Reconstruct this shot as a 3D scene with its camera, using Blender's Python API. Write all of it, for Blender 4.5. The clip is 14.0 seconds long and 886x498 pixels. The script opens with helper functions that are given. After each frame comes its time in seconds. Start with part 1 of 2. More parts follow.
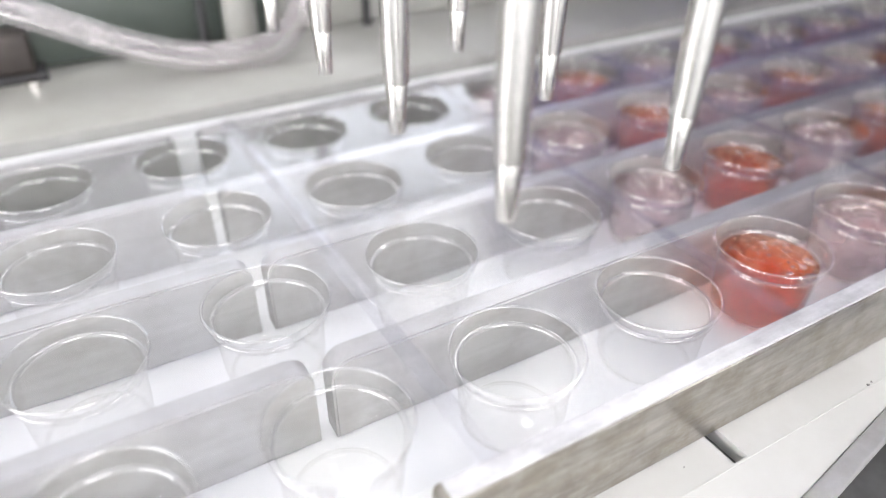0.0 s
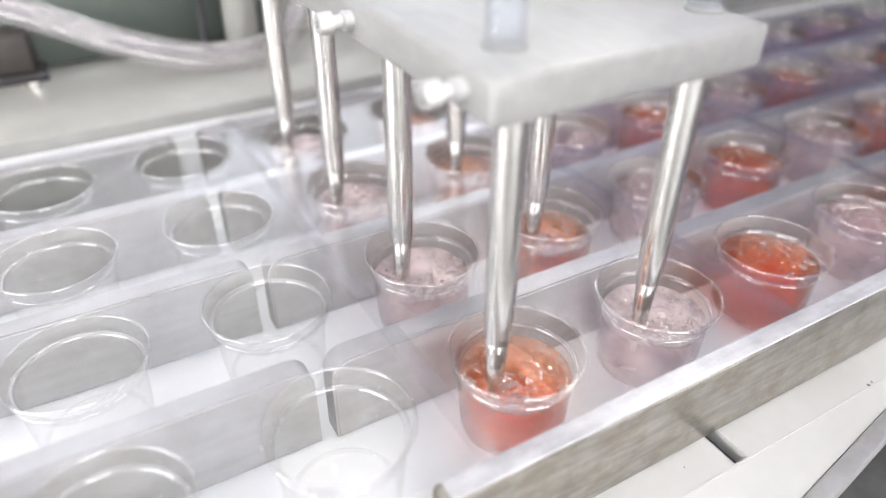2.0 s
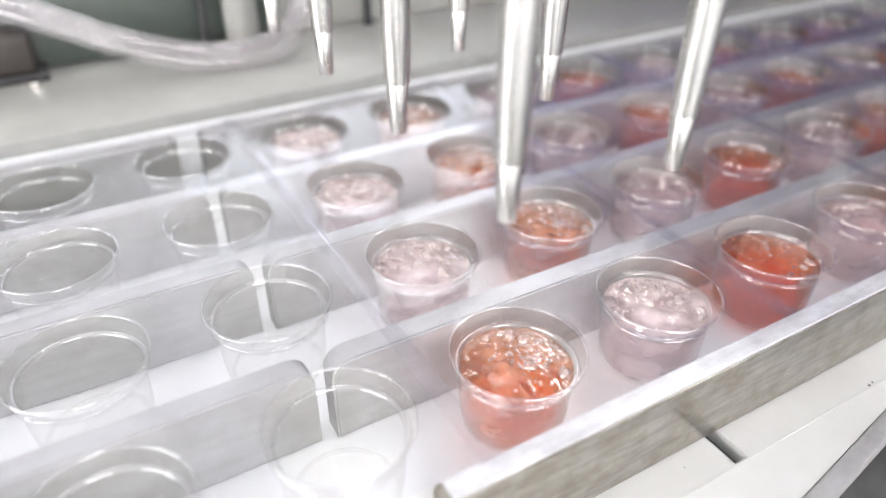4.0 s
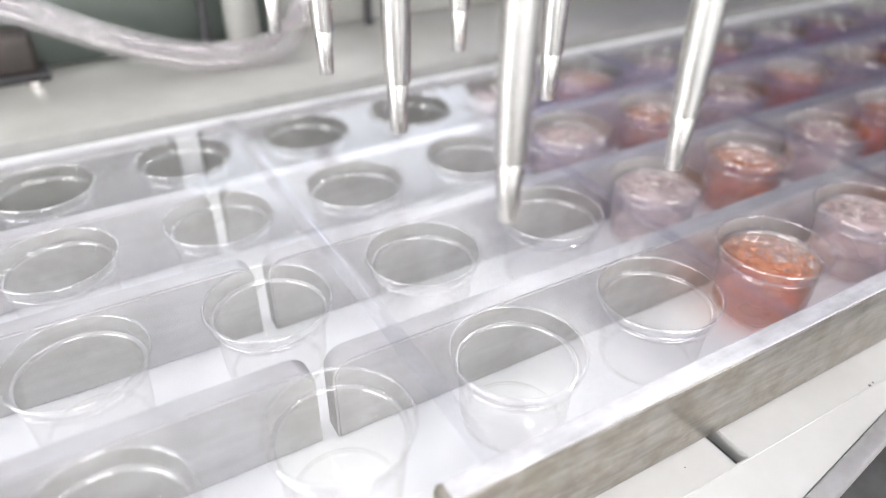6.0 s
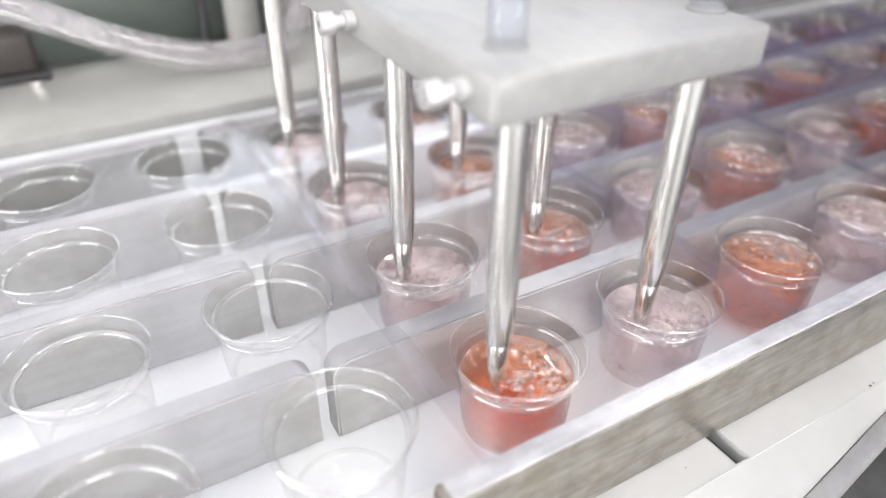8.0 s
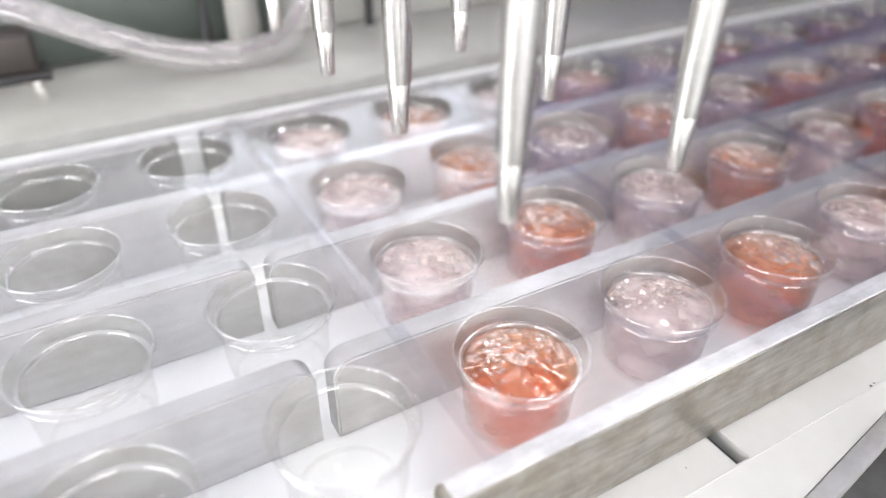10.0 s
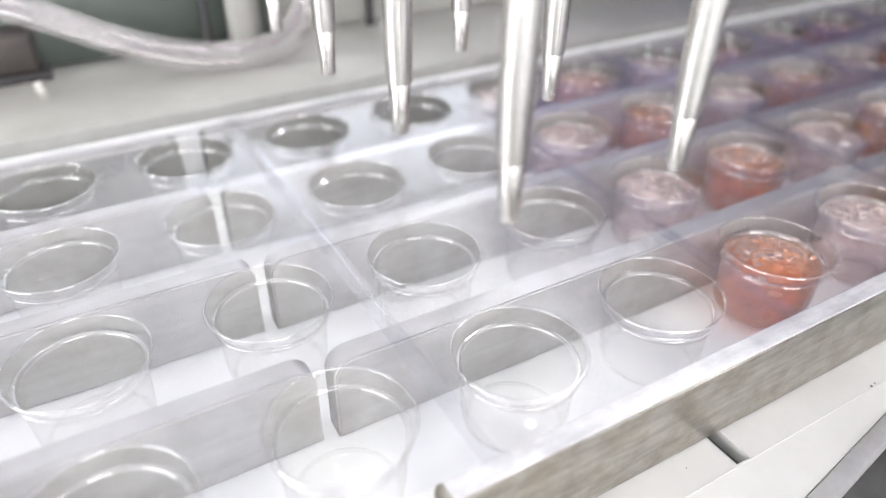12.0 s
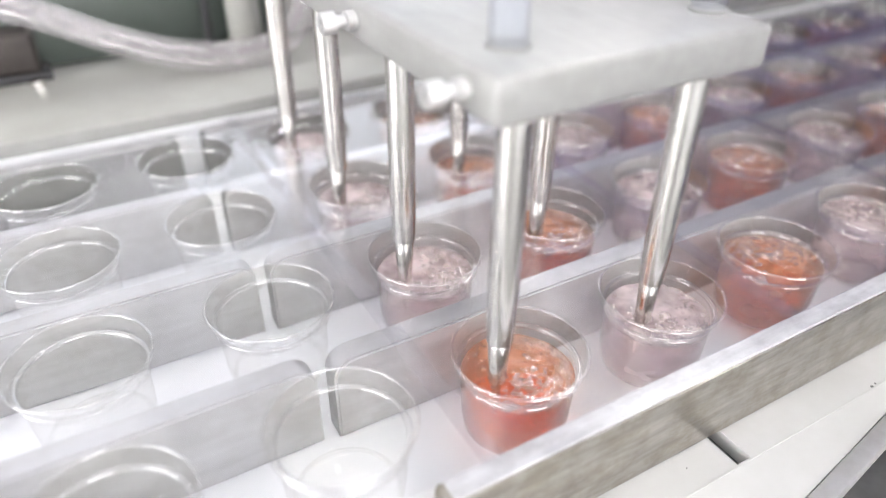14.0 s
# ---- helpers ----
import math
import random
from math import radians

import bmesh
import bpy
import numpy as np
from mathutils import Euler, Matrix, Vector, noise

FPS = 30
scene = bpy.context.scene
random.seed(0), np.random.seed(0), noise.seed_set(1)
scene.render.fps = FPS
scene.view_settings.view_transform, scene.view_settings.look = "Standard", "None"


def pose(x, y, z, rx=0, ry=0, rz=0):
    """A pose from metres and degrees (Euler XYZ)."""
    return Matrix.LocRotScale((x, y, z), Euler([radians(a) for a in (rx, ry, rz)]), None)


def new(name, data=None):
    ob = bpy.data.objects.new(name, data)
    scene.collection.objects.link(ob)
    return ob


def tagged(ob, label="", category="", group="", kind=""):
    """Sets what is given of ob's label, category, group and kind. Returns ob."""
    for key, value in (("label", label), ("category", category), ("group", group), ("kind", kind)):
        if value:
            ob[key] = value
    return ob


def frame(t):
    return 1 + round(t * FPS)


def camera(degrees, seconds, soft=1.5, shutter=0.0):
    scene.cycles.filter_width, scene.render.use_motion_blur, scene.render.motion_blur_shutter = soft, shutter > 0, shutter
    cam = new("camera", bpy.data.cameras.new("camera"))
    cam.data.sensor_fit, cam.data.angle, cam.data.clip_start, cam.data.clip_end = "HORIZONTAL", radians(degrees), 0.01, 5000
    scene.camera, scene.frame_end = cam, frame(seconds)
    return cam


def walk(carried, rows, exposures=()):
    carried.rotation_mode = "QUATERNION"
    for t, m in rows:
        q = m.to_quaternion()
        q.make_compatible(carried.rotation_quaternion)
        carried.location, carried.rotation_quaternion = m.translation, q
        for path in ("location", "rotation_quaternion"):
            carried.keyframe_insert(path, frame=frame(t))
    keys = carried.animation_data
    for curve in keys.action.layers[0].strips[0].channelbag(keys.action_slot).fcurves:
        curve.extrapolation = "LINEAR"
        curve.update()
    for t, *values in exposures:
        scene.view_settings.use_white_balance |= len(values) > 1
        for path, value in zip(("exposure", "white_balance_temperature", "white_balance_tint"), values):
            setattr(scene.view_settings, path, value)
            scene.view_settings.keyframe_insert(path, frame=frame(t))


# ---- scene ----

# ---- camera ----
# The machine is laid out in cup pitches of S metres; H is the height of the film over the floor.
S, H = 0.07, 0.95
PX = 0.966          # pitch along the web, in pitches across it
cam = camera(65.3, 14.0, soft=1.1, shutter=0.5)
cam.data.dof.use_dof = True
cam.data.dof.focus_distance = 0.262
cam.data.dof.aperture_fstop = 4.4


def eye(t):
    return pose(-1.6197 * S, -2.0507 * S, H + 2.3595 * S, 56.002, -0.472, -29.921 + (t - 6.3) * 0.0218)


walk(cam, [(t, eye(t)) for t in (0.0, 3.5, 7.0, 10.5, 14.0)])

# ---- world and light ----
scene.view_settings.exposure = -0.25
world = bpy.data.worlds.new("world")
scene.world = world
world.use_nodes = True
world.node_tree.nodes["Background"].inputs[0].default_value = (0.9, 0.95, 1.0, 1)
world.node_tree.nodes["Background"].inputs[1].default_value = 0.3
scene.cycles.transparent_max_bounces = 40


# ---- materials ----
def shader(name):
    m = bpy.data.materials.new(name)
    m.use_nodes = True
    nt = m.node_tree
    return m, nt, nt.nodes["Principled BSDF"]


def add(nt, kind, **inputs):
    n = nt.nodes.new(kind)
    for k, v in inputs.items():
        n.inputs[k.replace("_", " ")].default_value = v
    return n


def grain(nt, scale, stretch=(1, 1, 1), detail=6.0, rough=0.6):
    tc = nt.nodes.new("ShaderNodeTexCoord")
    mp = nt.nodes.new("ShaderNodeMapping")
    mp.inputs["Scale"].default_value = stretch
    nz = add(nt, "ShaderNodeTexNoise", Scale=scale, Detail=detail, Roughness=rough)
    nt.links.new(tc.outputs["Object"], mp.inputs[0])
    nt.links.new(mp.outputs[0], nz.inputs["Vector"])
    return nz.outputs["Fac"]


def ramp(nt, fac, stops):
    r = nt.nodes.new("ShaderNodeValToRGB")
    while len(r.color_ramp.elements) < len(stops):
        r.color_ramp.elements.new(0.5)
    for e, (p, c) in zip(r.color_ramp.elements, stops):
        e.position, e.color = p, (*c, 1)
    nt.links.new(fac, r.inputs[0])
    return r.outputs[0]


def bump(nt, fac, bsdf, strength, distance=0.0004):
    b = add(nt, "ShaderNodeBump", Strength=strength, Distance=distance)
    nt.links.new(fac, b.inputs["Height"])
    nt.links.new(b.outputs[0], bsdf.inputs["Normal"])


def blend(nt, a, b, fac, blend_type="MIX"):
    n = nt.nodes.new("ShaderNodeMix")
    n.data_type, n.blend_type = "RGBA", blend_type
    n.inputs[0].default_value = fac
    nt.links.new(a, n.inputs[6])
    nt.links.new(b, n.inputs[7])
    return n.outputs[2]


def surface(name, lo, hi, scale=60, metallic=0.0, rough=(0.4, 0.6), stretch=(1, 1, 1), relief=0.15, stains=None, stain_scale=25):
    m, nt, b = shader(name)
    g = grain(nt, scale, stretch)
    col = ramp(nt, g, [(0.3, lo), (0.7, hi)])
    if stains:
        big = grain(nt, stain_scale, (1, 1, 1), 5, 0.65)
        col = blend(nt, col, ramp(nt, big, [(0.42, (1, 1, 1)), (0.62, stains)]), 1.0, "MULTIPLY")
    nt.links.new(col, b.inputs["Base Color"])
    mr = add(nt, "ShaderNodeMapRange")
    nt.links.new(g, mr.inputs[0])
    mr.inputs[3].default_value, mr.inputs[4].default_value = rough
    nt.links.new(mr.outputs[0], b.inputs["Roughness"])
    b.inputs["Metallic"].default_value = metallic
    bump(nt, g, b, relief)
    return m


def sheen(nt, floor_, power, gain):
    """How much a clear skin mirrors: little face on, much at a glance, alike from both sides."""
    lw = add(nt, "ShaderNodeLayerWeight", Blend=0.5)
    p = nt.nodes.new("ShaderNodeMath")
    p.operation, p.inputs[1].default_value = "POWER", power
    k = nt.nodes.new("ShaderNodeMath")
    k.operation, k.use_clamp = "MULTIPLY_ADD", True
    k.inputs[1].default_value, k.inputs[2].default_value = gain, floor_
    nt.links.new(lw.outputs["Facing"], p.inputs[0])
    nt.links.new(p.outputs[0], k.inputs[0])
    return lw, k


def clear(name, tint, gloss=1.0, haze=0.0, relief=0.0, scale=40, glow_rough=0.04, milk=(0.95, 0.935, 1.0), edge=1.0):
    """A thin clear sheet: light passes straight on, tinted, with a gloss on top and a little haze."""
    m, nt, b = shader(name)
    nt.nodes.remove(b)
    out = nt.nodes["Material Output"]
    tr = add(nt, "ShaderNodeBsdfTransparent", Color=(*tint, 1))
    gl = add(nt, "ShaderNodeBsdfGlossy", Roughness=glow_rough)
    fr, mul = sheen(nt, 0.05 * gloss, 3.0, 0.6 * gloss * edge)
    mix = nt.nodes.new("ShaderNodeMixShader")
    base = tr
    if haze:
        df = add(nt, "ShaderNodeBsdfTranslucent", Color=(*milk, 1))
        d2 = add(nt, "ShaderNodeBsdfDiffuse", Color=(*milk, 1))
        both = nt.nodes.new("ShaderNodeMixShader")
        nt.links.new(df.outputs[0], both.inputs[1])
        nt.links.new(d2.outputs[0], both.inputs[2])
        hz = nt.nodes.new("ShaderNodeMixShader")
        hz.inputs[0].default_value = haze
        nt.links.new(tr.outputs[0], hz.inputs[1])
        nt.links.new(both.outputs[0], hz.inputs[2])
        base = hz
    nt.links.new(mul.outputs[0], mix.inputs[0])
    nt.links.new(base.outputs[0], mix.inputs[1])
    nt.links.new(gl.outputs[0], mix.inputs[2])
    nt.links.new(mix.outputs[0], out.inputs["Surface"])
    if relief:
        g = grain(nt, scale, (1, 1, 1), 3)
        bp = add(nt, "ShaderNodeBump", Strength=relief, Distance=0.001)
        nt.links.new(g, bp.inputs["Height"])
        nt.links.new(bp.outputs[0], gl.inputs["Normal"])
        nt.links.new(bp.outputs[0], fr.inputs["Normal"])
    return m


def liquid_material(name, tint, body, cloud, scale=60, bent=0.2, ripple=0.7):
    """A clear syrup: part straight through, part refracted, and a cloudy swirl inside."""
    m, nt, b = shader(name)
    nt.nodes.remove(b)
    out = nt.nodes["Material Output"]
    tr = add(nt, "ShaderNodeBsdfTransparent", Color=(*tint, 1))
    rf = add(nt, "ShaderNodeBsdfRefraction", Color=(*tint, 1), Roughness=0.02, IOR=1.36)
    df = add(nt, "ShaderNodeBsdfDiffuse", Color=(*body, 1))
    tl = add(nt, "ShaderNodeBsdfTranslucent", Color=(*body, 1))
    gl = add(nt, "ShaderNodeBsdfGlossy", Roughness=0.03)
    fr, fac = sheen(nt, 0.07, 3.0, 0.8)
    g = grain(nt, scale, (1, 1, 1.6), 4, 0.55)
    bp = add(nt, "ShaderNodeBump", Strength=ripple, Distance=0.0016)
    nt.links.new(g, bp.inputs["Height"])
    for n in (rf, gl, fr):
        nt.links.new(bp.outputs[0], n.inputs["Normal"])

    def mix(fac, x, y):
        n = nt.nodes.new("ShaderNodeMixShader")
        if isinstance(fac, float):
            n.inputs[0].default_value = fac
        else:
            nt.links.new(fac, n.inputs[0])
        nt.links.new(x.outputs[0], n.inputs[1])
        nt.links.new(y.outputs[0], n.inputs[2])
        return n

    mr = add(nt, "ShaderNodeMapRange")
    mr.inputs[1].default_value, mr.inputs[2].default_value = 0.35, 0.7
    mr.inputs[3].default_value, mr.inputs[4].default_value = cloud
    nt.links.new(g, mr.inputs[0])
    through_it = mix(bent, tr, rf)
    cloudy = mix(0.5, df, tl)
    inner = mix(mr.outputs[0], through_it, cloudy)
    top = mix(fac.outputs[0], inner, gl)
    nt.links.new(top.outputs[0], out.inputs["Surface"])
    return m


def lamp_material(name, strength, colour=(1.0, 0.98, 0.965)):
    m, nt, b = shader(name)
    b.inputs["Emission Color"].default_value = (*colour, 1)
    b.inputs["Emission Strength"].default_value = strength
    return m


ALU = surface("milled_aluminium", (0.54, 0.54, 0.54), (0.63, 0.63, 0.63), 90, 0.8, (0.46, 0.6), (0.25, 1, 3), 0.12, (0.86, 0.85, 0.84), 40)
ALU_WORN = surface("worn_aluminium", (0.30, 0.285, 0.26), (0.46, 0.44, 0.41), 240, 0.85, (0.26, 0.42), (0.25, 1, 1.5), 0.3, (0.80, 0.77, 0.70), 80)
# Scuffed metal, lightened to paint light from above on the rail's top.
ALU_LIT_TOP = surface("scuffed_lit_aluminium", (0.52, 0.52, 0.54), (0.70, 0.70, 0.72), 220, 0.45, (0.5, 0.7), (0.2, 1, 1), 0.25, (0.86, 0.86, 0.87), 90)
PLATE = surface("anodised_plate", (0.31, 0.31, 0.305), (0.36, 0.36, 0.355), 200, 0.35, (0.38, 0.5), (1, 0.3, 1), 0.06, (0.93, 0.93, 0.92), 30)
STEEL = surface("polished_steel", (0.70, 0.685, 0.66), (0.78, 0.765, 0.74), 300, 1.0, (0.16, 0.28), (1, 1, 0.1), 0.05)
WHITE = surface("white_plastic", (0.52, 0.52, 0.515), (0.57, 0.57, 0.565), 25, 0.0, (0.35, 0.5), (1, 1, 1), 0.06, (0.95, 0.95, 0.94), 18)
BED = surface("frosted_white_bed", (0.76, 0.77, 0.79), (0.83, 0.84, 0.85), 30, 0.0, (0.3, 0.5), (1, 1, 1), 0.08, (0.93, 0.94, 0.95), 22)
CREAM = surface("cream_enamel", (0.27, 0.27, 0.255), (0.32, 0.32, 0.305), 30, 0.0, (0.35, 0.5), (1, 1, 1), 0.05, (0.9, 0.9, 0.88), 12)
GREEN = surface("green_grey_panel", (0.06, 0.073, 0.065), (0.08, 0.095, 0.086), 15, 0.0, (0.25, 0.4), (1, 1, 1), 0.03, (0.85, 0.88, 0.86), 8)
DARK = surface("dark_rubber", (0.02, 0.02, 0.022), (0.035, 0.035, 0.04), 80, 0.0, (0.5, 0.7))
BROWN = surface("brown_casting", (0.03, 0.024, 0.022), (0.055, 0.046, 0.042), 50, 0.2, (0.45, 0.6), (1, 1, 1), 0.2, (0.7, 0.7, 0.7), 20)
# Paint of the added hood, dark and bluish for its reflection in the film.
HOODS = surface("blue_grey_paint", (0.17, 0.15, 0.32), (0.21, 0.19, 0.37), 20, 0.0, (0.4, 0.6))
SLOT = surface("slot_shadow_steel", (0.12, 0.12, 0.12), (0.2, 0.2, 0.2), 60, 0.5, (0.4, 0.6))
WALL = surface("painted_wall", (0.80, 0.80, 0.81), (0.84, 0.84, 0.85), 3, 0.0, (0.6, 0.8))
FLOOR = surface("epoxy_floor", (0.50, 0.52, 0.53), (0.58, 0.60, 0.61), 4, 0.0, (0.3, 0.5))
FILM = clear("clear_film", (0.98, 0.978, 0.997), 1.3, 0.08, 0.9, 12, 0.15, (0.88, 0.90, 1.0))
RIM = clear("thick_clear_rim", (0.985, 0.985, 0.992), 4.0, 0.09, 0.0, 30, edge=0.8)
LEDGE = clear("clear_ledge", (0.985, 0.985, 0.99), 5.0, 0.0, 0.0, 30, edge=0.04)
BASE = clear("thick_clear_base", (0.965, 0.965, 0.96), 1.2, 0.0, 0.0, 30, edge=0.1)
TUBE = clear("clear_tube", (0.90, 0.92, 0.955), 1.5, 0.05, 0.0, 40, 0.08)
TRIM = surface("dull_grey_trim", (0.20, 0.20, 0.195), (0.26, 0.26, 0.255), 60, 0.0, (0.5, 0.7))
CUPS = clear("clear_cup_plastic", (0.994, 0.993, 0.987), 0.6, 0.004, 0.25, 45)
HOSE = clear("milky_hose", (0.88, 0.87, 0.885), 1.0, 0.13, 0.0, 40, 0.15, (1.0, 0.96, 0.96))
CORAL = liquid_material("coral_syrup", (1.0, 0.91, 0.84), (1.0, 0.60, 0.41), (0.14, 0.48))
PINK = liquid_material("pale_pink_syrup", (1.0, 0.955, 0.955), (1.0, 0.90, 0.905), (0.25, 0.75))
CORAL_STILL = liquid_material("settled_coral_syrup", (1.0, 0.74, 0.58), (1.0, 0.42, 0.25), (0.03, 0.26), 40, 0.35, 0.6)
PINK_STILL = liquid_material("settled_pink_syrup", (1.0, 0.93, 0.94), (1.0, 0.88, 0.89), (0.01, 0.18), 40, 0.35, 0.6)
CORAL_SIDE = liquid_material("coral_syrup_side", (1.0, 0.94, 0.905), (1.0, 0.80, 0.73), (0.08, 0.34), 45, 0.3, 0.3)
PINK_SIDE = liquid_material("pink_syrup_side", (1.0, 0.965, 0.97), (1.0, 0.91, 0.92), (0.08, 0.40), 45, 0.3, 0.3)
CORAL_DEPTH = clear("coral_depth", (1.0, 0.76, 0.60), 0.0)
CORAL_STILL_SIDE = liquid_material("settled_coral_side", (1.0, 0.86, 0.79), (1.0, 0.60, 0.47), (0.05, 0.26), 45, 0.3, 0.3)
CORAL_DEEP = clear("settled_coral_depth", (1.0, 0.69, 0.52), 0.0)
PINK_DEPTH = clear("pink_depth", (1.0, 0.965, 0.968), 0.0)
BUBBLE = clear("bubble_skin", (1.0, 0.98, 0.97), 4.0, 0.16, 0.0, 40, 0.02, (1.0, 0.88, 0.83), edge=0.2)
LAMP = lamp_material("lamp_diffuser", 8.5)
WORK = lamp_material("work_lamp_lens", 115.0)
# Glow of two unseen windows, added as fill from front and left.
SKY_FILL = lamp_material("window_fill_glow", 10.5, (1.0, 0.975, 0.965))
# Bluish glow of the unseen north window, mirrored in the film.
SKY = lamp_material("overcast_daylight", 2.4, (0.84, 0.90, 1.0))


# ---- building helpers (pitch units in, metres out) ----
def mesh_of(name, bm, material, smooth=True):
    me = bpy.data.meshes.new(name)
    bmesh.ops.scale(bm, vec=(S, S, S), verts=bm.verts)
    bmesh.ops.recalc_face_normals(bm, faces=bm.faces)
    bm.to_mesh(me)
    bm.free()
    me.materials.append(material)
    if smooth:
        me.polygons.foreach_set("use_smooth", [True] * len(me.polygons))
        me.set_sharp_from_angle(angle=radians(35))
    return me


def at(x, y, z, rz=0.0):
    return pose(x * S, y * S, H + z * S, 0, 0, rz)


def thing(name, bm, material, label, category, place=(0, 0, 0), group="", kind=""):
    ob = new(name, mesh_of(name, bm, material) if bm else None)
    ob.matrix_basis = at(*place)
    return tagged(ob, label, category, group, kind)


def part(name, bm, material, parent, label="", place=(0, 0, 0)):
    ob = new(name, mesh_of(name, bm, material) if not isinstance(bm, bpy.types.Mesh) else bm)
    ob.parent = parent
    ob.location = Vector(place) * S
    return tagged(ob, label)


def box(x0, x1, y0, y1, z0, z1, bevel=0.01, segs=2, bm=None):
    b = bmesh.new()
    bmesh.ops.create_cube(b, size=1)
    for v in b.verts:
        v.co = Vector(((x0 + x1) / 2 + v.co.x * (x1 - x0), (y0 + y1) / 2 + v.co.y * (y1 - y0), (z0 + z1) / 2 + v.co.z * (z1 - z0)))
    if bevel:
        bmesh.ops.bevel(b, geom=b.edges[:], offset=bevel, segments=segs, affect="EDGES", profile=0.5)
    return b


def lathe(profile, segs=32, axis="z", cap=False, wide=1.0):
    """A turned body from (radius, height) pairs."""
    b = bmesh.new()
    rings = []
    for r, z in [(a * wide, c) for a, c in profile]:
        if r <= 1e-6:
            rings.append([b.verts.new((0, 0, z))])
        else:
            rings.append([b.verts.new((r * math.cos(2 * math.pi * i / segs), r * math.sin(2 * math.pi * i / segs), z)) for i in range(segs)])
    for a, c in zip(rings, rings[1:]):
        for i in range(segs):
            j = (i + 1) % segs
            if len(a) == 1 and len(c) == 1:
                continue
            if len(a) == 1:
                b.faces.new((a[0], c[i], c[j]))
            elif len(c) == 1:
                b.faces.new((a[i], c[0], a[j]))
            else:
                b.faces.new((a[i], a[j], c[j], c[i]))
    if cap:
        for ring in (rings[0], rings[-1]):
            if len(ring) > 1:
                b.faces.new(ring)
    if axis == "x":
        bmesh.ops.rotate(b, cent=(0, 0, 0), matrix=Matrix.Rotation(radians(-90), 3, "Y"), verts=b.verts)
    return b


def tube_along(points, radius, segs=14):
    """A round hose along a smooth line through the points."""
    cu = bpy.data.curves.new("line", "CURVE")
    cu.dimensions, cu.bevel_depth, cu.bevel_resolution, cu.resolution_u = "3D", radius, 4, 10
    sp = cu.splines.new("NURBS")
    sp.points.add(len(points) - 1)
    for p, q in zip(sp.points, points):
        p.co = (*q, 1)
    sp.use_endpoint_u, sp.order_u = True, 4
    tmp = bpy.data.objects.new("line", cu)
    b = bmesh.new()
    b.from_mesh(tmp.to_mesh())
    tmp.to_mesh_clear()
    bpy.data.objects.remove(tmp)
    bpy.data.curves.remove(cu)
    return b


# ---- the hall round the machine ----
def hall():
    lo, hi, zf, zc = -40.0, 45.0, -H / S, 29.0

    def slab(name, x0, x1, y0, y1, z0, z1, mat, label):
        thing(name, box(x0, x1, y0, y1, z0, z1, 0), mat, label, name.split("_")[0], kind="structure")

    slab("floor", lo, hi, lo, hi, zf - 1, zf, FLOOR, "grey epoxy factory floor")
    slab("ceiling", lo, hi, lo, hi, zc, zc + 1, WALL, "plain white ceiling")
    # Unseen window in a wall, added to let a glowing backdrop light the cups.
    def window_wall(name, win_name, y0, y1, out, wx0, wx1, wz0, wz1, bars, sky, turn=0):
        bm = bmesh.new()
        for x0, x1, z0, z1 in ((lo, wx0, zf, zc), (wx1, hi, zf, zc), (wx0, wx1, zf, wz0), (wx0, wx1, wz1, zc)):
            piece = bpy.data.meshes.new("piece")
            b = box(x0, x1, y0, y1, z0, z1, 0)
            b.to_mesh(piece)
            b.free()
            bm.from_mesh(piece)
            bpy.data.meshes.remove(piece)
        thing(name, bm, WALL, "light painted wall with an opening for the added window", "wall", (0, 0, 0, turn), kind="structure")
        win = thing(win_name, None, None, "wide white-framed window, unseen, added for its daylight", "window", (0, 0, 0, turn), kind="structure")
        for x in (wx0, *bars, wx1 - 0.6):
            part("mullion", box(x, x + 0.6, y0 + 0.2, y0 + 0.6, wz0, wz1, 0.03), WHITE, win)
        for z in (wz0, wz1 - 0.6):
            part("rail", box(wx0 + 0.61, wx1 - 0.61, y0 + 0.25, y0 + 0.55, z, z + 0.6, 0.03), WHITE, win)
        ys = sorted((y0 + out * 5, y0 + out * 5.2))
        thing("backdrop", box(wx0 - 8, wx1 + 8, ys[0], ys[1], wz0 - 8, wz1 + 8, 0), sky, "glowing backdrop standing in for sky outside the unseen window", "sky", (0, 0, 0, turn), kind="structure")

    # North window is out of view, set where the film picks up its glare.
    window_wall("wall_north", "window_1", hi, hi + 1, 1, 4.0, 30.0, 9.0, 28.4, (12.5, 21.0), SKY)
    # South and west windows: unseen, added to fill under the dosing head.
    window_wall("wall_south", "fill_window_south", lo - 1, lo, -1, -16.0, 8.0, -2.0, 25.0, (-4.3,), SKY_FILL)
    window_wall("wall_west", "fill_window_west", -lo, 1 - lo, 1, -26.0, 10.0, -2.0, 22.0, (-8.3,), SKY_FILL, 90)
    slab("wall_east", hi, hi + 1, lo, hi, zf, zc, WALL, "plain light painted wall")
    spot = thing("unseen_lamp", None, None, "bright compact work lamp high over the cup rows", "work light", (21.0, 11.0, zc))
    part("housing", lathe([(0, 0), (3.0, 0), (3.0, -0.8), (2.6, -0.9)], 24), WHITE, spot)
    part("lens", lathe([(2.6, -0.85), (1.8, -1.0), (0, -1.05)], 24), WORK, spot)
    # Unseen ceiling panels, added for overall light and sheen on the film.
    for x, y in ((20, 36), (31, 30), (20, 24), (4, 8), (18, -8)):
        lamp = thing("ceiling_light", None, None, "unseen white ceiling light panel with a glowing diffuser", "ceiling light", (x, y, zc), "ceiling lights")
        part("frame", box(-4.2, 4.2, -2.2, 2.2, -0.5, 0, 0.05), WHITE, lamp)
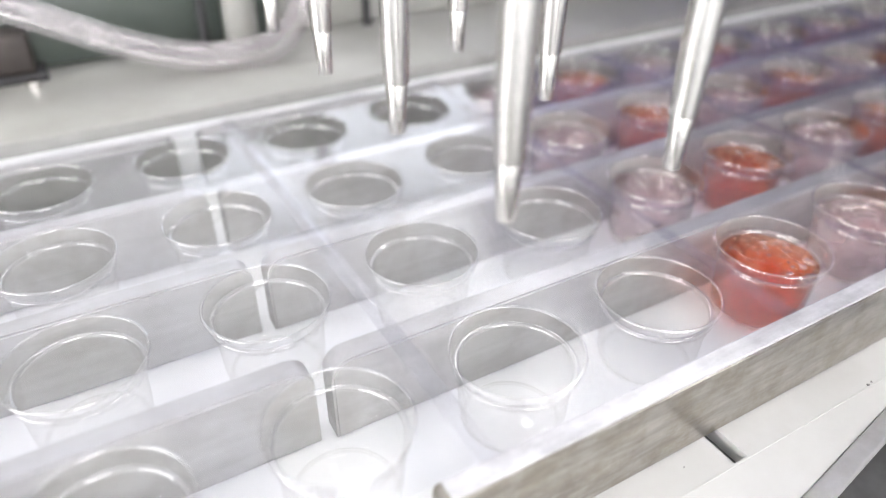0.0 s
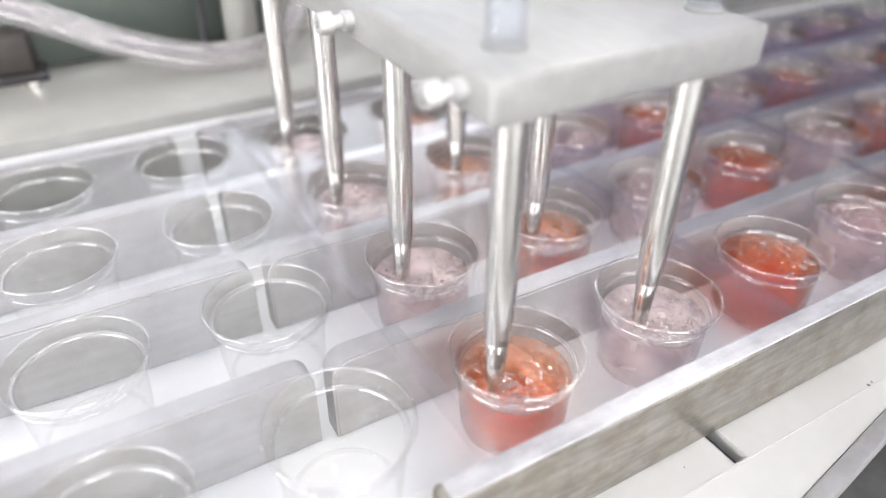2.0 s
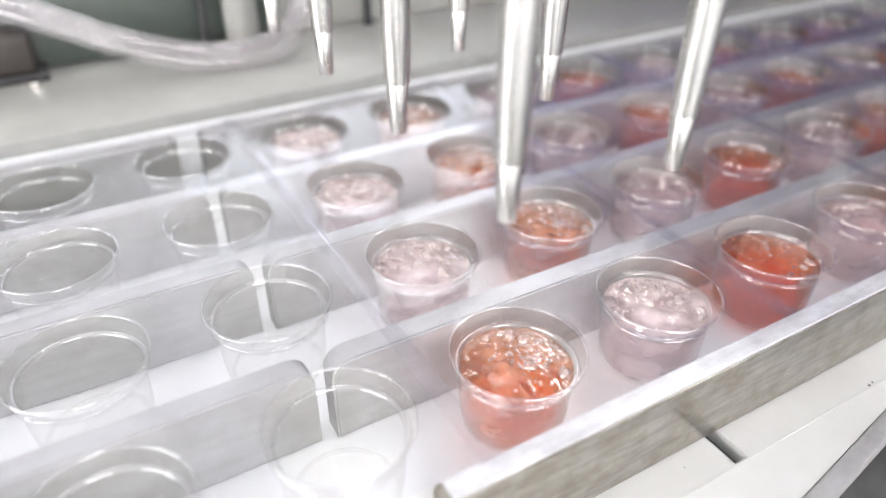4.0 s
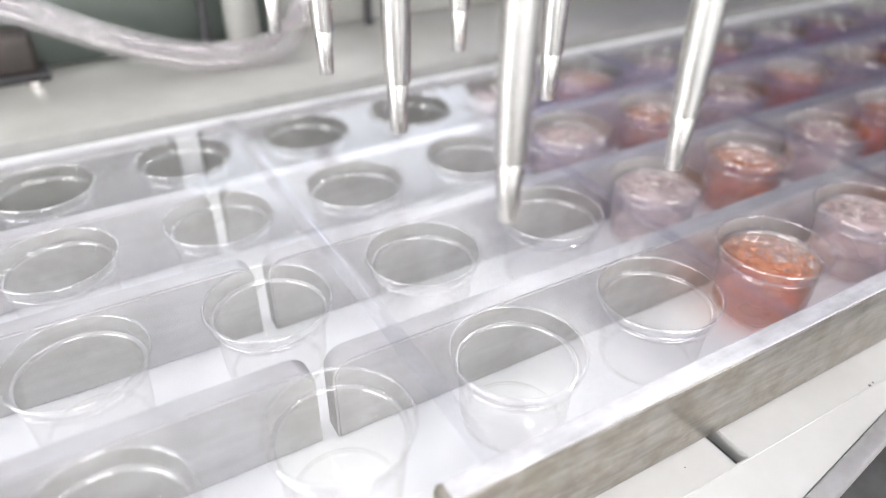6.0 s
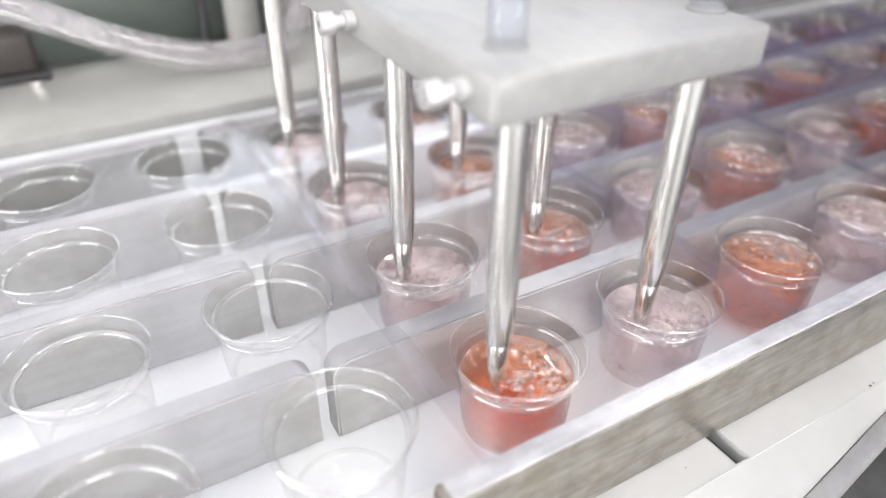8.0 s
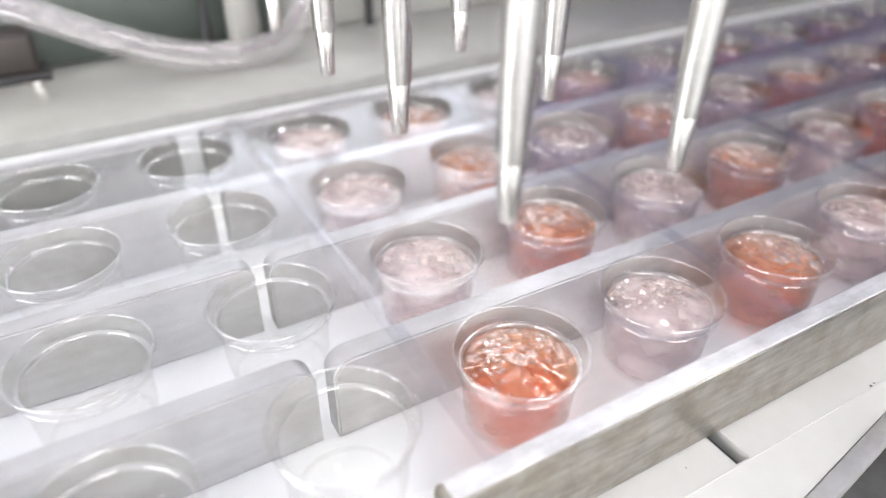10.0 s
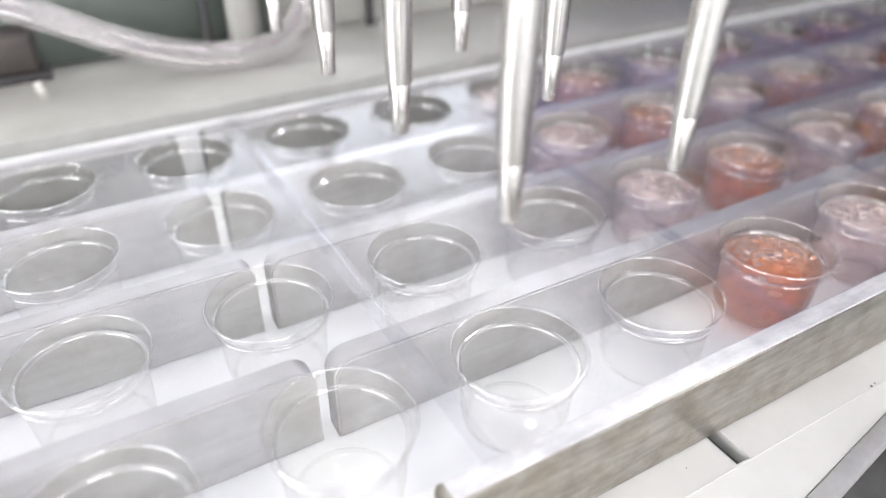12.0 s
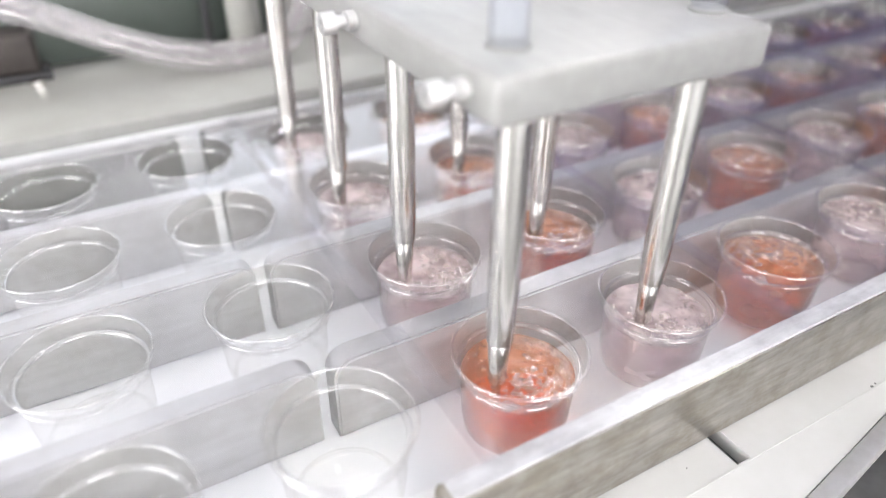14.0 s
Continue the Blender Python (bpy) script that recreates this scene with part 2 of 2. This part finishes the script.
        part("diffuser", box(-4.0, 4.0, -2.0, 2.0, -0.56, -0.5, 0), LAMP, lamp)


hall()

# ---- the machine's frame ----
BED_Z, TABLE_Z, TOP, RAIL_TOP = -0.525, -0.58, -0.006, -0.058
X0, X1 = -9.0, 16.0
GAP0, GAP1 = -0.918, -0.838


def frame_parts():
    thing("conveyor_bed", box(X0, X1, -0.46, 3.48, BED_Z - 0.75, BED_Z, 0.01), BED, "white glossy bed under the row of cups", "machine bed", kind="structure")
    # white work table in front of the rail, with a slot cut into it and a front edge that runs askew
    slot_x0, slot_x1, slot_y = 0.908, 1.008, -0.774

    def edge_y(x):
        return max(-1.75, min(-0.90, -1.083 + (x - 1.03) * 0.1586))

    bm = bmesh.new()
    xs = sorted([X0, -3.2, -1.0, slot_x0, slot_x1, 2.18, X1])
    for x0, x1 in zip(xs, xs[1:]):
        top_y = slot_y if x0 == slot_x0 else -0.46
        low = [bm.verts.new(p) for p in ((x0, edge_y(x0), TABLE_Z), (x1, edge_y(x1), TABLE_Z), (x1, top_y, TABLE_Z), (x0, top_y, TABLE_Z))]
        bm.faces.new(low)
    bmesh.ops.remove_doubles(bm, verts=bm.verts, dist=1e-5)
    made = bmesh.ops.extrude_face_region(bm, geom=bm.faces[:])
    bmesh.ops.translate(bm, vec=(0, 0, -0.4), verts=[v for v in made["geom"] if isinstance(v, bmesh.types.BMVert)])
    thing("front_table", bm, WHITE, "white table top with a narrow slot beside the rail", "table top", kind="structure")
    thing("slot_floor", box(slot_x0 - 0.02, slot_x1 + 0.02, slot_y - 0.02, -0.47, TABLE_Z - 0.3, TABLE_Z - 0.10, 0), SLOT, "dark steel floor of the table slot", "slot", kind="structure")
    thing("table_trim", box(X0, X1, -0.790, -0.782, TABLE_Z, TABLE_Z + 0.005, 0.001), WHITE, "thin raised seam along the white table", "trim", kind="structure")
    for x, y, r in ((2.06, -0.775, 0.011), (2.10, -0.768, 0.007), (0.66, -0.66, 0.004)):
        thing("chip", lathe([(0, 0.003), (r * 0.8, 0.003), (r, 0)], 7), SLOT, "small dark chip in the white table top", "chip", (x, y, TABLE_Z), "chips in the table")
    edge = box(-1.6, 1.6, -0.10, -0.004, TABLE_Z - 0.12, TABLE_Z + 0.012, 0.012)
    bmesh.ops.rotate(edge, cent=(0, 0, 0), matrix=Matrix.Rotation(math.atan(0.1586), 3, "Z"), verts=edge.verts)
    thing("edge_strip", edge, ALU, "pale aluminium strip along the table's slanting edge", "edge strip", (1.03, -1.083, 0))
    thing("base_frame", box(X0, X1, -6.0, -0.3, -2.2, -1.5, 0.03), SLOT, "dark steel base frame below the table", "machine base", kind="structure")
    # cream table behind, a slab that overhangs the last rail
    thing("back_table", box(X0, X1, 3.58, 5.35, 0.03, 0.13, 0.02), CREAM, "cream enamelled table behind the cup rows", "table top", kind="structure")
    thing("back_trim", box(X0, X1, 3.555, 3.578, 0.02, 0.122, 0.004), TRIM, "dull grey edge trim along the cream table", "trim", kind="structure")
    thing("back_frame", box(X0, X1, 3.60, 5.3, -1.2, 0.03, 0.0), BED, "white frame below the rear table", "machine frame", kind="structure")


def guide_bar(x0, x1, y0, y1, z0, round_left, round_right, mat, label, name="guide_bar", top=TOP):
    """A milled bar with its upper corner rounded off where it meets the joint."""
    r, n = (0.11, 7) if name == "guide_bar" else (0.03, 4)
    outline = [(x0, z0), (x1, z0)]
    if round_right:
        outline += [(x1 - r + r * math.cos(a), top - r + r * math.sin(a)) for a in np.linspace(0, math.pi / 2, n)]
    else:
        outline.append((x1, top))
    if round_left:
        outline += [(x0 + r - r * math.sin(a), top - r + r * math.cos(a)) for a in np.linspace(0, math.pi / 2, n)]
    else:
        outline.append((x0, top))
    bm = bmesh.new()
    face = bm.faces.new([bm.verts.new((x, y0, z)) for x, z in outline])
    new_faces = bmesh.ops.extrude_face_region(bm, geom=[face])
    bmesh.ops.translate(bm, vec=(0, y1 - y0, 0), verts=[v for v in new_faces["geom"] if isinstance(v, bmesh.types.BMVert)])
    bmesh.ops.bevel(bm, geom=[e for e in bm.edges if abs(e.verts[0].co.y - e.verts[1].co.y) < 1e-6], offset=0.012, segments=2, affect="EDGES")
    return thing(name, bm, mat, label, "guide bar", group="guide bars between the cup rows")


def hood():
    """An unseen cover, added to shade the rows further down the line."""
    cover = thing("shade_hood", None, None, "unseen blue-grey hood added to darken the filled cups", "machine hood", (0, 0, 0))
    part("cover", box(3.3, 17, -2.6, 5.5, 3.0, 3.35, 0.08), HOODS, cover)
    part("rear_panel", box(3.6, 17, 5.38, 5.48, -1.2, 3.02, 0.03), HOODS, cover)
    part("side_panel", box(3.6, 17, -2.62, -2.5, -1.4, -0.9, 0.03), HOODS, cover)
    for y in (-2.5, 5.0):
        part("post", box(16.2, 16.6, y, y + 0.35, -1.4, 3.02, 0.03), HOODS, cover)
    part("end_panel", box(16.1, 16.9, -0.4, 3.4, -1.2, 3.02, 0.03), HOODS, cover)


def glint_lamps():
    """Small round lamps, unseen, added below the hood for glints on the cups."""
    for x, y in ((4.3, 0.4), (4.6, 3.4), (6.6, 1.9), (8.8, 0.6), (9.2, 3.6)):
        lamp = thing("unseen_lamp", None, None, "small round unseen lamp added under the hood for glints", "work light", (x, y, 3.0), "work lights under the hood")
        part("housing", lathe([(0, 0), (0.2, 0), (0.2, -0.1), (0.13, -0.13)], 24), WHITE, lamp)
        part("lens", lathe([(0.13, -0.11), (0.1, -0.14), (0, -0.15)], 24), LAMP, lamp)


frame_parts()
hood()
glint_lamps()
for k in range(3):
    guide_bar(GAP1, X1, 0.355 + k, 0.503 + k, BED_Z, True, False, ALU, "pale milled aluminium guide bar with a rounded end")
    guide_bar(X0, GAP0, 0.379 + k, 0.517 + k, BED_Z, False, True, ALU, "pale milled aluminium guide bar with a rounded end")
for y0, y1, mat, top_mat, label in ((-0.574, -0.450, ALU_WORN, ALU_LIT_TOP, "worn, stained aluminium outer rail beside the white table"), (3.450, 3.574, TRIM, ALU, "dull aluminium outer rail beside the cream table")):
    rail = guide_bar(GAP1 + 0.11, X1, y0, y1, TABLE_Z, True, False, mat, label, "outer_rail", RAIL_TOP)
    # Paler strip puts the overhead light into the upper face's colour.
    part("top_face", box(GAP1 + 0.15, X1 - 0.01, y0 + 0.010, y1 - 0.006, RAIL_TOP - 0.02, RAIL_TOP + 0.004, 0.003, 1), top_mat, rail, "scuffed upper face, painted lighter as if lit from above")
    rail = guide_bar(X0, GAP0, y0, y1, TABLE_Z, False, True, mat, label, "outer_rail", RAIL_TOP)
    part("top_face", box(X0 + 0.01, GAP0 - 0.06, y0 + 0.010, y1 - 0.006, RAIL_TOP - 0.02, RAIL_TOP + 0.004, 0.003, 1), top_mat, rail, "scuffed upper face, painted lighter as if lit from above")

# ---- the film with its cups ----
COLS = list(range(-9, 13))
WIDE, WEB_X = 0.965, 0.018     # width of the cups against the drawing, and where the web comes to rest
CUP_PROFILE = [(0.348, -0.003), (0.342, -0.03), (0.335, -0.072), (0.317, -0.082),
               (0.311, -0.10), (0.298, -0.36), (0.289, -0.435), (0.272, -0.470), (0.242, -0.486), (0.19, -0.490), (0.17, -0.480), (0.0, -0.476)]


def bead(r, z, size, n=9):
    """The rounded upper half of a moulded ring."""
    return [(r + size * math.cos(a), z + size * math.sin(a)) for a in np.linspace(-0.3, math.pi + 0.3, n)]


def film_web():
    web = thing("film_web", None, None, "clear thermoformed plastic film with rows of moulded cups", "plastic film")
    bm = bmesh.new()
    n = 40
    for c in COLS:
        for r in range(4):
            cx, cy, hx, hy = c * PX, r, PX / 2, 0.5
            inner, outer = [], []
            for i in range(n):
                a = 2 * math.pi * i / n
                ca, sa = math.cos(a), math.sin(a)
                k = min(hx / abs(ca) if abs(ca) > 1e-9 else 9, hy / abs(sa) if abs(sa) > 1e-9 else 9)
                inner.append(bm.verts.new((cx + 0.366 * WIDE * ca, cy + 0.366 * WIDE * sa, 0)))
                outer.append(bm.verts.new((cx + k * ca, cy + k * sa, 0)))
            for sx, sy in ((1, 1), (1, -1), (-1, 1), (-1, -1)):
                corner = Vector((cx + sx * hx, cy + sy * hy, 0))
                min(outer, key=lambda v: (v.co - corner).length).co = corner
            for i in range(n):
                j = (i + 1) % n
                bm.faces.new((inner[i], inner[j], outer[j], outer[i]))
    bmesh.ops.remove_doubles(bm, verts=bm.verts, dist=1e-4)
    part("sheet", bm, FILM, web)
    ridge = bmesh.new()
    rows_n, shape = 60, ((-0.055, 0.0015), (-0.03, 0.006), (-0.012, 0.016), (0.0, 0.020), (0.010, 0.014), (0.022, 0.004), (0.034, 0.007), (0.05, 0.0015))
    grid = []
    for k in range(rows_n + 1):
        y = -0.5 + 4.0 * k / rows_n
        wob = 0.022 * noise.noise((y * 1.7, 3.1, 0.4))
        tall = min(1.0, max(0.1, (y - 0.9) / 1.2)) * (0.6 + 0.5 * noise.noise((y * 2.3, 9.2, 1.0)))
        grid.append([ridge.verts.new((x + wob * (1 - abs(x) / 0.055), y, 0.002 + z * tall)) for x, z in shape])
    for a, b in zip(grid, grid[1:]):
        for i in range(len(shape) - 1):
            ridge.faces.new((a[i], a[i + 1], b[i + 1], b[i]))
    crease = mesh_of("crease", ridge, FILM)
    for c in COLS:
        if c % 2:
            part("crease", crease, FILM, web, "", ((c + 0.5) * PX, 0, 0))
    cup = mesh_of("cup", lathe(CUP_PROFILE, 56, wide=WIDE), CUPS)
    rim = mesh_of("rim", lathe(bead(0.357, 0.002, 0.009), 64, wide=WIDE), RIM)
    ledge = mesh_of("ledge", lathe(bead(0.320, -0.093, 0.020), 64, wide=WIDE), LEDGE)
    base = mesh_of("base_ring", lathe(bead(0.262, -0.482, 0.013), 56, wide=WIDE), BASE)
    for c in COLS:
        for r in range(4):
            made = part("cup", cup, CUPS, web, "", (c * PX, r, 0))
            part("rim", rim, RIM, made)
            part("ledge", ledge, LEDGE, made)
            part("base_ring", base, BASE, made)
    return web


web = film_web()

# ---- syrup in the cups ----
LEVEL = -0.115
BOTTOM = -0.475
EMPTY = BED_Z - LEVEL - 0.05


def syrup_mesh(name, material, depth, side_mat, seed):
    """A body of syrup that fits the cup, with an uneven, swirled surface; its origin is the cup's centre on the film."""
    b = bmesh.new()
    segs, rings_n = 48, 14
    r_top = 0.304
    rings = []
    for k in range(rings_n, 0, -1):
        rr = r_top * k / rings_n
        ring = []
        for i in range(segs):
            a = 2 * math.pi * i / segs
            x, y = rr * math.cos(a), rr * math.sin(a)
            swirl = math.sin(3 * a + 16 * rr + seed) * 0.008 * (rr / r_top) + 0.026 * noise.noise((x * 9 + seed, y * 9, seed * 1.7))
            lip = 0.012 * max(0, (k / rings_n - 0.9) * 10)
            ring.append(b.verts.new((x, y, LEVEL + swirl * (1 - 0.7 * max(0, k / rings_n - 0.8) * 5) + lip)))
        rings.append(ring)
    mid = b.verts.new((0, 0, LEVEL))
    for a, c in zip(rings, rings[1:]):
        for i in range(segs):
            j = (i + 1) % segs
            b.faces.new((a[i], a[j], c[j], c[i]))
    for i in range(segs):
        b.faces.new((rings[-1][i], rings[-1][(i + 1) % segs], mid))
    side = [rings[0]]
    for r, z in ((0.300, -0.22), (0.294, -0.36), (0.284, -0.435), (0.255, -0.466), (0.0, -0.470)):
        if r == 0:
            low = b.verts.new((0, 0, z))
            for i in range(segs):
                b.faces.new((side[-1][(i + 1) % segs], side[-1][i], low)).material_index = 2
        else:
            side.append([b.verts.new((r * math.cos(2 * math.pi * i / segs), r * math.sin(2 * math.pi * i / segs), z)) for i in range(segs)])
            for i in range(segs):
                j = (i + 1) % segs
                b.faces.new((side[-2][i], side[-1][i], side[-1][j], side[-2][j])).material_index = 2
    for z, r in ((LEVEL - 0.05, 0.298), (LEVEL - 0.12, 0.295), (LEVEL - 0.19, 0.293), (LEVEL - 0.26, 0.290), (LEVEL - 0.32, 0.278)):
        b.faces.new([b.verts.new((r * math.cos(2 * math.pi * i / segs), r * math.sin(2 * math.pi * i / segs), z)) for i in range(segs)]).material_index = 1
    bmesh.ops.scale(b, vec=(WIDE, WIDE, 1), verts=b.verts)
    me = mesh_of(name, b, material)
    me.materials.append(depth)
    me.materials.append(side_mat)
    return me


def foam_mesh(seed, count):
    """Small bubbles gathered on one side of the surface."""
    rnd = random.Random(seed)
    b = bmesh.new()
    for k in range(count):
        a, d = rnd.gauss(0.0, 1.0), 0.29 * math.sqrt(rnd.uniform(0.0, 1.0))
        r = rnd.choice((0.036, 0.03, 0.026)) if k < 6 else rnd.uniform(0.006, 0.019)
        d = min(d, 0.283 - r)
        made = bmesh.ops.create_icosphere(b, subdivisions=2 if r > 0.02 else 1, radius=r)
        bmesh.ops.scale(b, vec=(1, 1, 0.7), verts=made["verts"])
        bmesh.ops.translate(b, vec=(d * math.cos(a), d * math.sin(a), LEVEL + 0.006 + r * 0.1), verts=made["verts"])
    return mesh_of("foam", b, BUBBLE)


SYRUP = {"coral": [syrup_mesh("syrup", CORAL, CORAL_DEPTH, CORAL_SIDE, 3 + 2 * k) for k in range(3)], "pink": [syrup_mesh("syrup", PINK, PINK_DEPTH, PINK_SIDE, 4 + 2 * k) for k in range(3)]}
STILL = {"coral": [syrup_mesh("syrup", CORAL_STILL, CORAL_DEEP, CORAL_STILL_SIDE, 13 + 2 * k) for k in range(3)], "pink": [syrup_mesh("syrup", PINK_STILL, PINK_DEPTH, PINK_SIDE, 14 + 2 * k) for k in range(3)]}
FOAM = [foam_mesh(21 + k, 210) for k in range(4)]
FEW = [foam_mesh(31 + k, 38) for k in range(4)]
syrups = []
for c in range(-4, 13):
    for r in range(4):
        coral = (c + (r > 0)) % 2 == 0
        ob = new("syrup", (STILL if c > 1 else SYRUP)["coral" if coral else "pink"][(c * 7 + r * 5) % 3])
        ob.matrix_basis = at(c * PX, r, 0 if c > 1 else EMPTY)
        tagged(ob, "clear coral-orange syrup with bubbles in a plastic cup" if coral else "clear pale pink syrup with bubbles in a plastic cup", "syrup", "syrup portions")
        foam = new("foam", (FEW if c > 1 else FOAM)[(c * 3 + r) % 4])
        foam.parent = ob
        tagged(foam, kind="stuff")
        foam.rotation_euler = (0, 0, radians((c * 50 + r * 35) % 80 - 40))
        syrups.append((ob, c, r))


# ---- the dosing head ----
TIP_DOWN, TRAVEL = -0.11, 0.945
NOZ_X, NOZ_Y = -0.133, -0.031
PLATE_Z0, PLATE_Z1 = 1.45, 1.645     # over the nozzle tips


JET_IN, JET_OUT = 0.04, -0.24     # the stream drawn back into its nozzle, and let out
jets = []


def dosing_head():
    head = thing("dosing_head", None, None, "aluminium dosing head with eight polished steel filling nozzles", "filling head", (0, 0, TIP_DOWN + TRAVEL))
    plate = part("plate", box(-0.345, 1.057, -0.2, 3.2, PLATE_Z0, PLATE_Z1, 0.03, 3), PLATE, head, "thick pale anodised aluminium plate")
    tube = mesh_of("tube", lathe([(0.058, 0.27), (0.066, 0.275), (0.072, 0.50), (0.073, 0.56), (0.072, PLATE_Z0 + 0.02)], 28), STEEL)
    tip = mesh_of("tip", lathe([(0.030, 0.05), (0.030, 0.0), (0.042, 0.0), (0.045, 0.01), (0.057, 0.268), (0.050, 0.285)], 28), STEEL)
    jet_line = [(0.0, 0.0), (0.010, 0.004), (0.017, 0.03), (0.022, 0.16), (0.024, 0.30), (0, 0.305)]
    streams = [mesh_of("stream", lathe(jet_line, 14), CORAL), mesh_of("stream", lathe(jet_line, 14), PINK)]
    # Dull grey rings paint the shading where each tube meets the plate.
    shade_collar = mesh_of("shade_collar", lathe([(0.0, 0.012), (0.086, 0.012), (0.09, 0.008), (0.09, -0.01)], 28), TRIM)
    hose = mesh_of("hose", lathe([(0.078, 0.0), (0.078, 2.6)], 24), TUBE)
    for c in range(2):
        for r in range(4):
            x, y = NOZ_X + c * PX, NOZ_Y + r
            nozzle = part("nozzle", tube, STEEL, head, "", (x, y, 0))
            part("tip", tip, STEEL, nozzle)
            jet = part("stream", streams[(c + (r > 0)) % 2], CORAL, nozzle, "thin stream of syrup" , (0, 0, JET_IN))
            jets.append(jet)
            k = part("shade_collar", shade_collar, TRIM, head, "", (-0.112 + 1.07 * c, 0.08 + r, PLATE_Z1))
            part("hose", hose, TUBE, k, "clear feed tube", (0, 0, 0.02))
    screw = mesh_of("screw", lathe([(0.0, -0.06), (0.022, -0.06), (0.022, 0.0), (0.048, 0.0), (0.052, -0.006), (0.052, -0.07), (0.03, -0.075), (0.03, -0.12), (0.045, -0.125), (0.045, -0.17)][::-1], 20, "x"), ALU)
    for r in range(4):
        part("screw", screw, STEEL, head, "polished side fitting", (-0.345 - 0.17, 0.0 + r, (PLATE_Z0 + PLATE_Z1) / 2))
    return head


head = dosing_head()


# ---- behind the cup rows ----
def background():
    thing("enclosure_board", box(-6, 0.5, 5.22, 5.32, 0.13, 0.86, 0.02), GREEN, "grey-green enclosure board standing behind the table", "board")
    thing("enclosure_board", box(0.52, 12, 5.22, 5.32, 0.13, 0.80, 0.02), CREAM, "cream enclosure board standing behind the table", "board")
    z0 = 0.13
    for x, y in ((-0.21, 5.05), (1.56, 5.08)):
        thing("dark_post", lathe([(0, 0), (0.06, 0), (0.06, 0.04), (0.042, 0.05), (0.042, 0.8), (0, 0.8)], 20), DARK, "thin black vertical guide post", "post", (x, y, z0), "guide posts")
    thing("white_column", lathe([(0, 0), (0.2, 0), (0.2, 0.03), (0.165, 0.04), (0.165, 0.8), (0, 0.8)], 28), CREAM, "round white column behind the table", "column", (0.15, 5.04, z0))
    motor = thing("drive_block", None, None, "dark brown cast drive block on the cream table", "drive block", (-1.7, 5.0, z0))
    part("body", box(-1.4, -0.02, -0.12, 0.2, 0.06, 0.42, 0.05, 3), BROWN, motor)
    part("flange", box(-1.5, 0.05, -0.16, 0.2, 0, 0.07, 0.02), DARK, motor)
    thing("bolt", lathe([(0, 0.06), (0.05, 0.06), (0.06, 0.05), (0.06, 0)], 6), STEEL, "bright bolt head on the cream table", "bolt", (-1.79, 4.72, z0))
    for k, (dz, dy) in enumerate(((0.0, 0.0), (0.09, 0.1), (0.03, 0.2))):
        path = [(-3.2, 4.5, 1.4), (-2.5, 4.5, 1.12), (-1.88, 4.45, 0.86), (-1.5, 4.45, 0.67), (-1.1, 4.42, 0.45), (-0.6, 4.35, 0.27), (-0.2, 4.3, 0.21), (0.25, 4.3, 0.22), (0.52, 4.36, 0.38), (0.7, 4.45, 0.75), (0.8, 4.5, 1.6), (0.9, 4.6, 3.2)]
        bm = tube_along([(x, y + dy, z + dz) for x, y, z in path], 0.072)
        thing("feed_hose", bm, HOSE, "translucent plastic feed hose hanging in a slack loop", "hose", group="feed hoses")


background()


# ---- what moves ----
def motions():
    down = ((0.0, 0), (0.33, 0), (0.4, 0.1), (0.5, 0.5), (0.6, 0.8), (0.68, 0.98), (0.72, 1), (2.84, 1), (2.9, 0.96), (3.0, 0.82), (3.1, 0.58), (3.2, 0.4), (3.35, 0.12), (3.5, 0),
            (6.26, 0), (6.3, 0.04), (6.4, 0.24), (6.5, 0.64), (6.6, 0.93), (6.66, 1), (8.75, 1), (8.9, 0.85), (9.0, 0.6), (9.25, 0.12), (9.4, 0),
            (12.2, 0), (12.3, 0.13), (12.4, 0.5), (12.5, 0.82), (12.58, 0.98), (12.63, 1), (14.0, 1))
    walk(head, [(t, at(0, 0, TIP_DOWN + TRAVEL * (1 - d))) for t, d in down])
    step = ((0, 0.0), (0.1, 0.1), (0.2, 0.28), (0.33, 0.58), (0.43, 0.80), (0.53, 1.05), (0.63, 1.30), (0.73, 1.56), (0.83, 1.78), (0.93, 1.86), (1.08, 1.91), (1.25, 1.96), (1.5, 2.0))
    shift = [(0.0, 0.0)] + [(4.05 + t, s) for t, s in step] + [(9.97 + t, 2 + s) for t, s in step] + [(14.0, 4.0)]
    walk(web, [(t, at(WEB_X + s * PX, 0, 0)) for t, s in shift])

    def moved(t):
        return float(np.interp(t, [a for a, b in shift], [b for a, b in shift]))

    pours = ((0.62, 2.72), (6.56, 8.64), (12.52, 14.6))
    for jet in jets:
        rows = [(0.0, JET_IN)]
        for a, b in pours:
            rows += [(a, JET_IN), (a + 0.12, JET_OUT)]
            rows += [(b, JET_OUT), (b + 0.1, JET_IN)] if b < 13.8 else [(14.0, JET_OUT)]
        if rows[-1][0] < 14:
            rows.append((14.0, JET_IN))
        walk(jet, [(t, pose(0, 0, z * S)) for t, z in rows])
    fills = ((0.66, 2.75), (6.62, 8.68), (12.58, 14.65))
    for ob, c, r in syrups:
        if c > 1:
            walk(ob, [(t, at(WEB_X + (c + s) * PX, r, 0)) for t, s in shift])
            continue
        a, b = fills[(1 - c) // 2]
        steps = [a + (b - a) * k / 10 for k in range(11)]
        times = sorted({round(t, 3) for t, s in shift} | {round(t, 3) for t in steps if t < 14})
        rows = []
        for t in times:
            k = min(1.0, max(0.0, (t - a) / (b - a)))
            lift = EMPTY if k == 0 else (BOTTOM - LEVEL) * (1 - k) ** 1.8
            rows.append((t, at(WEB_X + (c + moved(t)) * PX, r, lift, 420 * k)))
        walk(ob, rows)


motions()
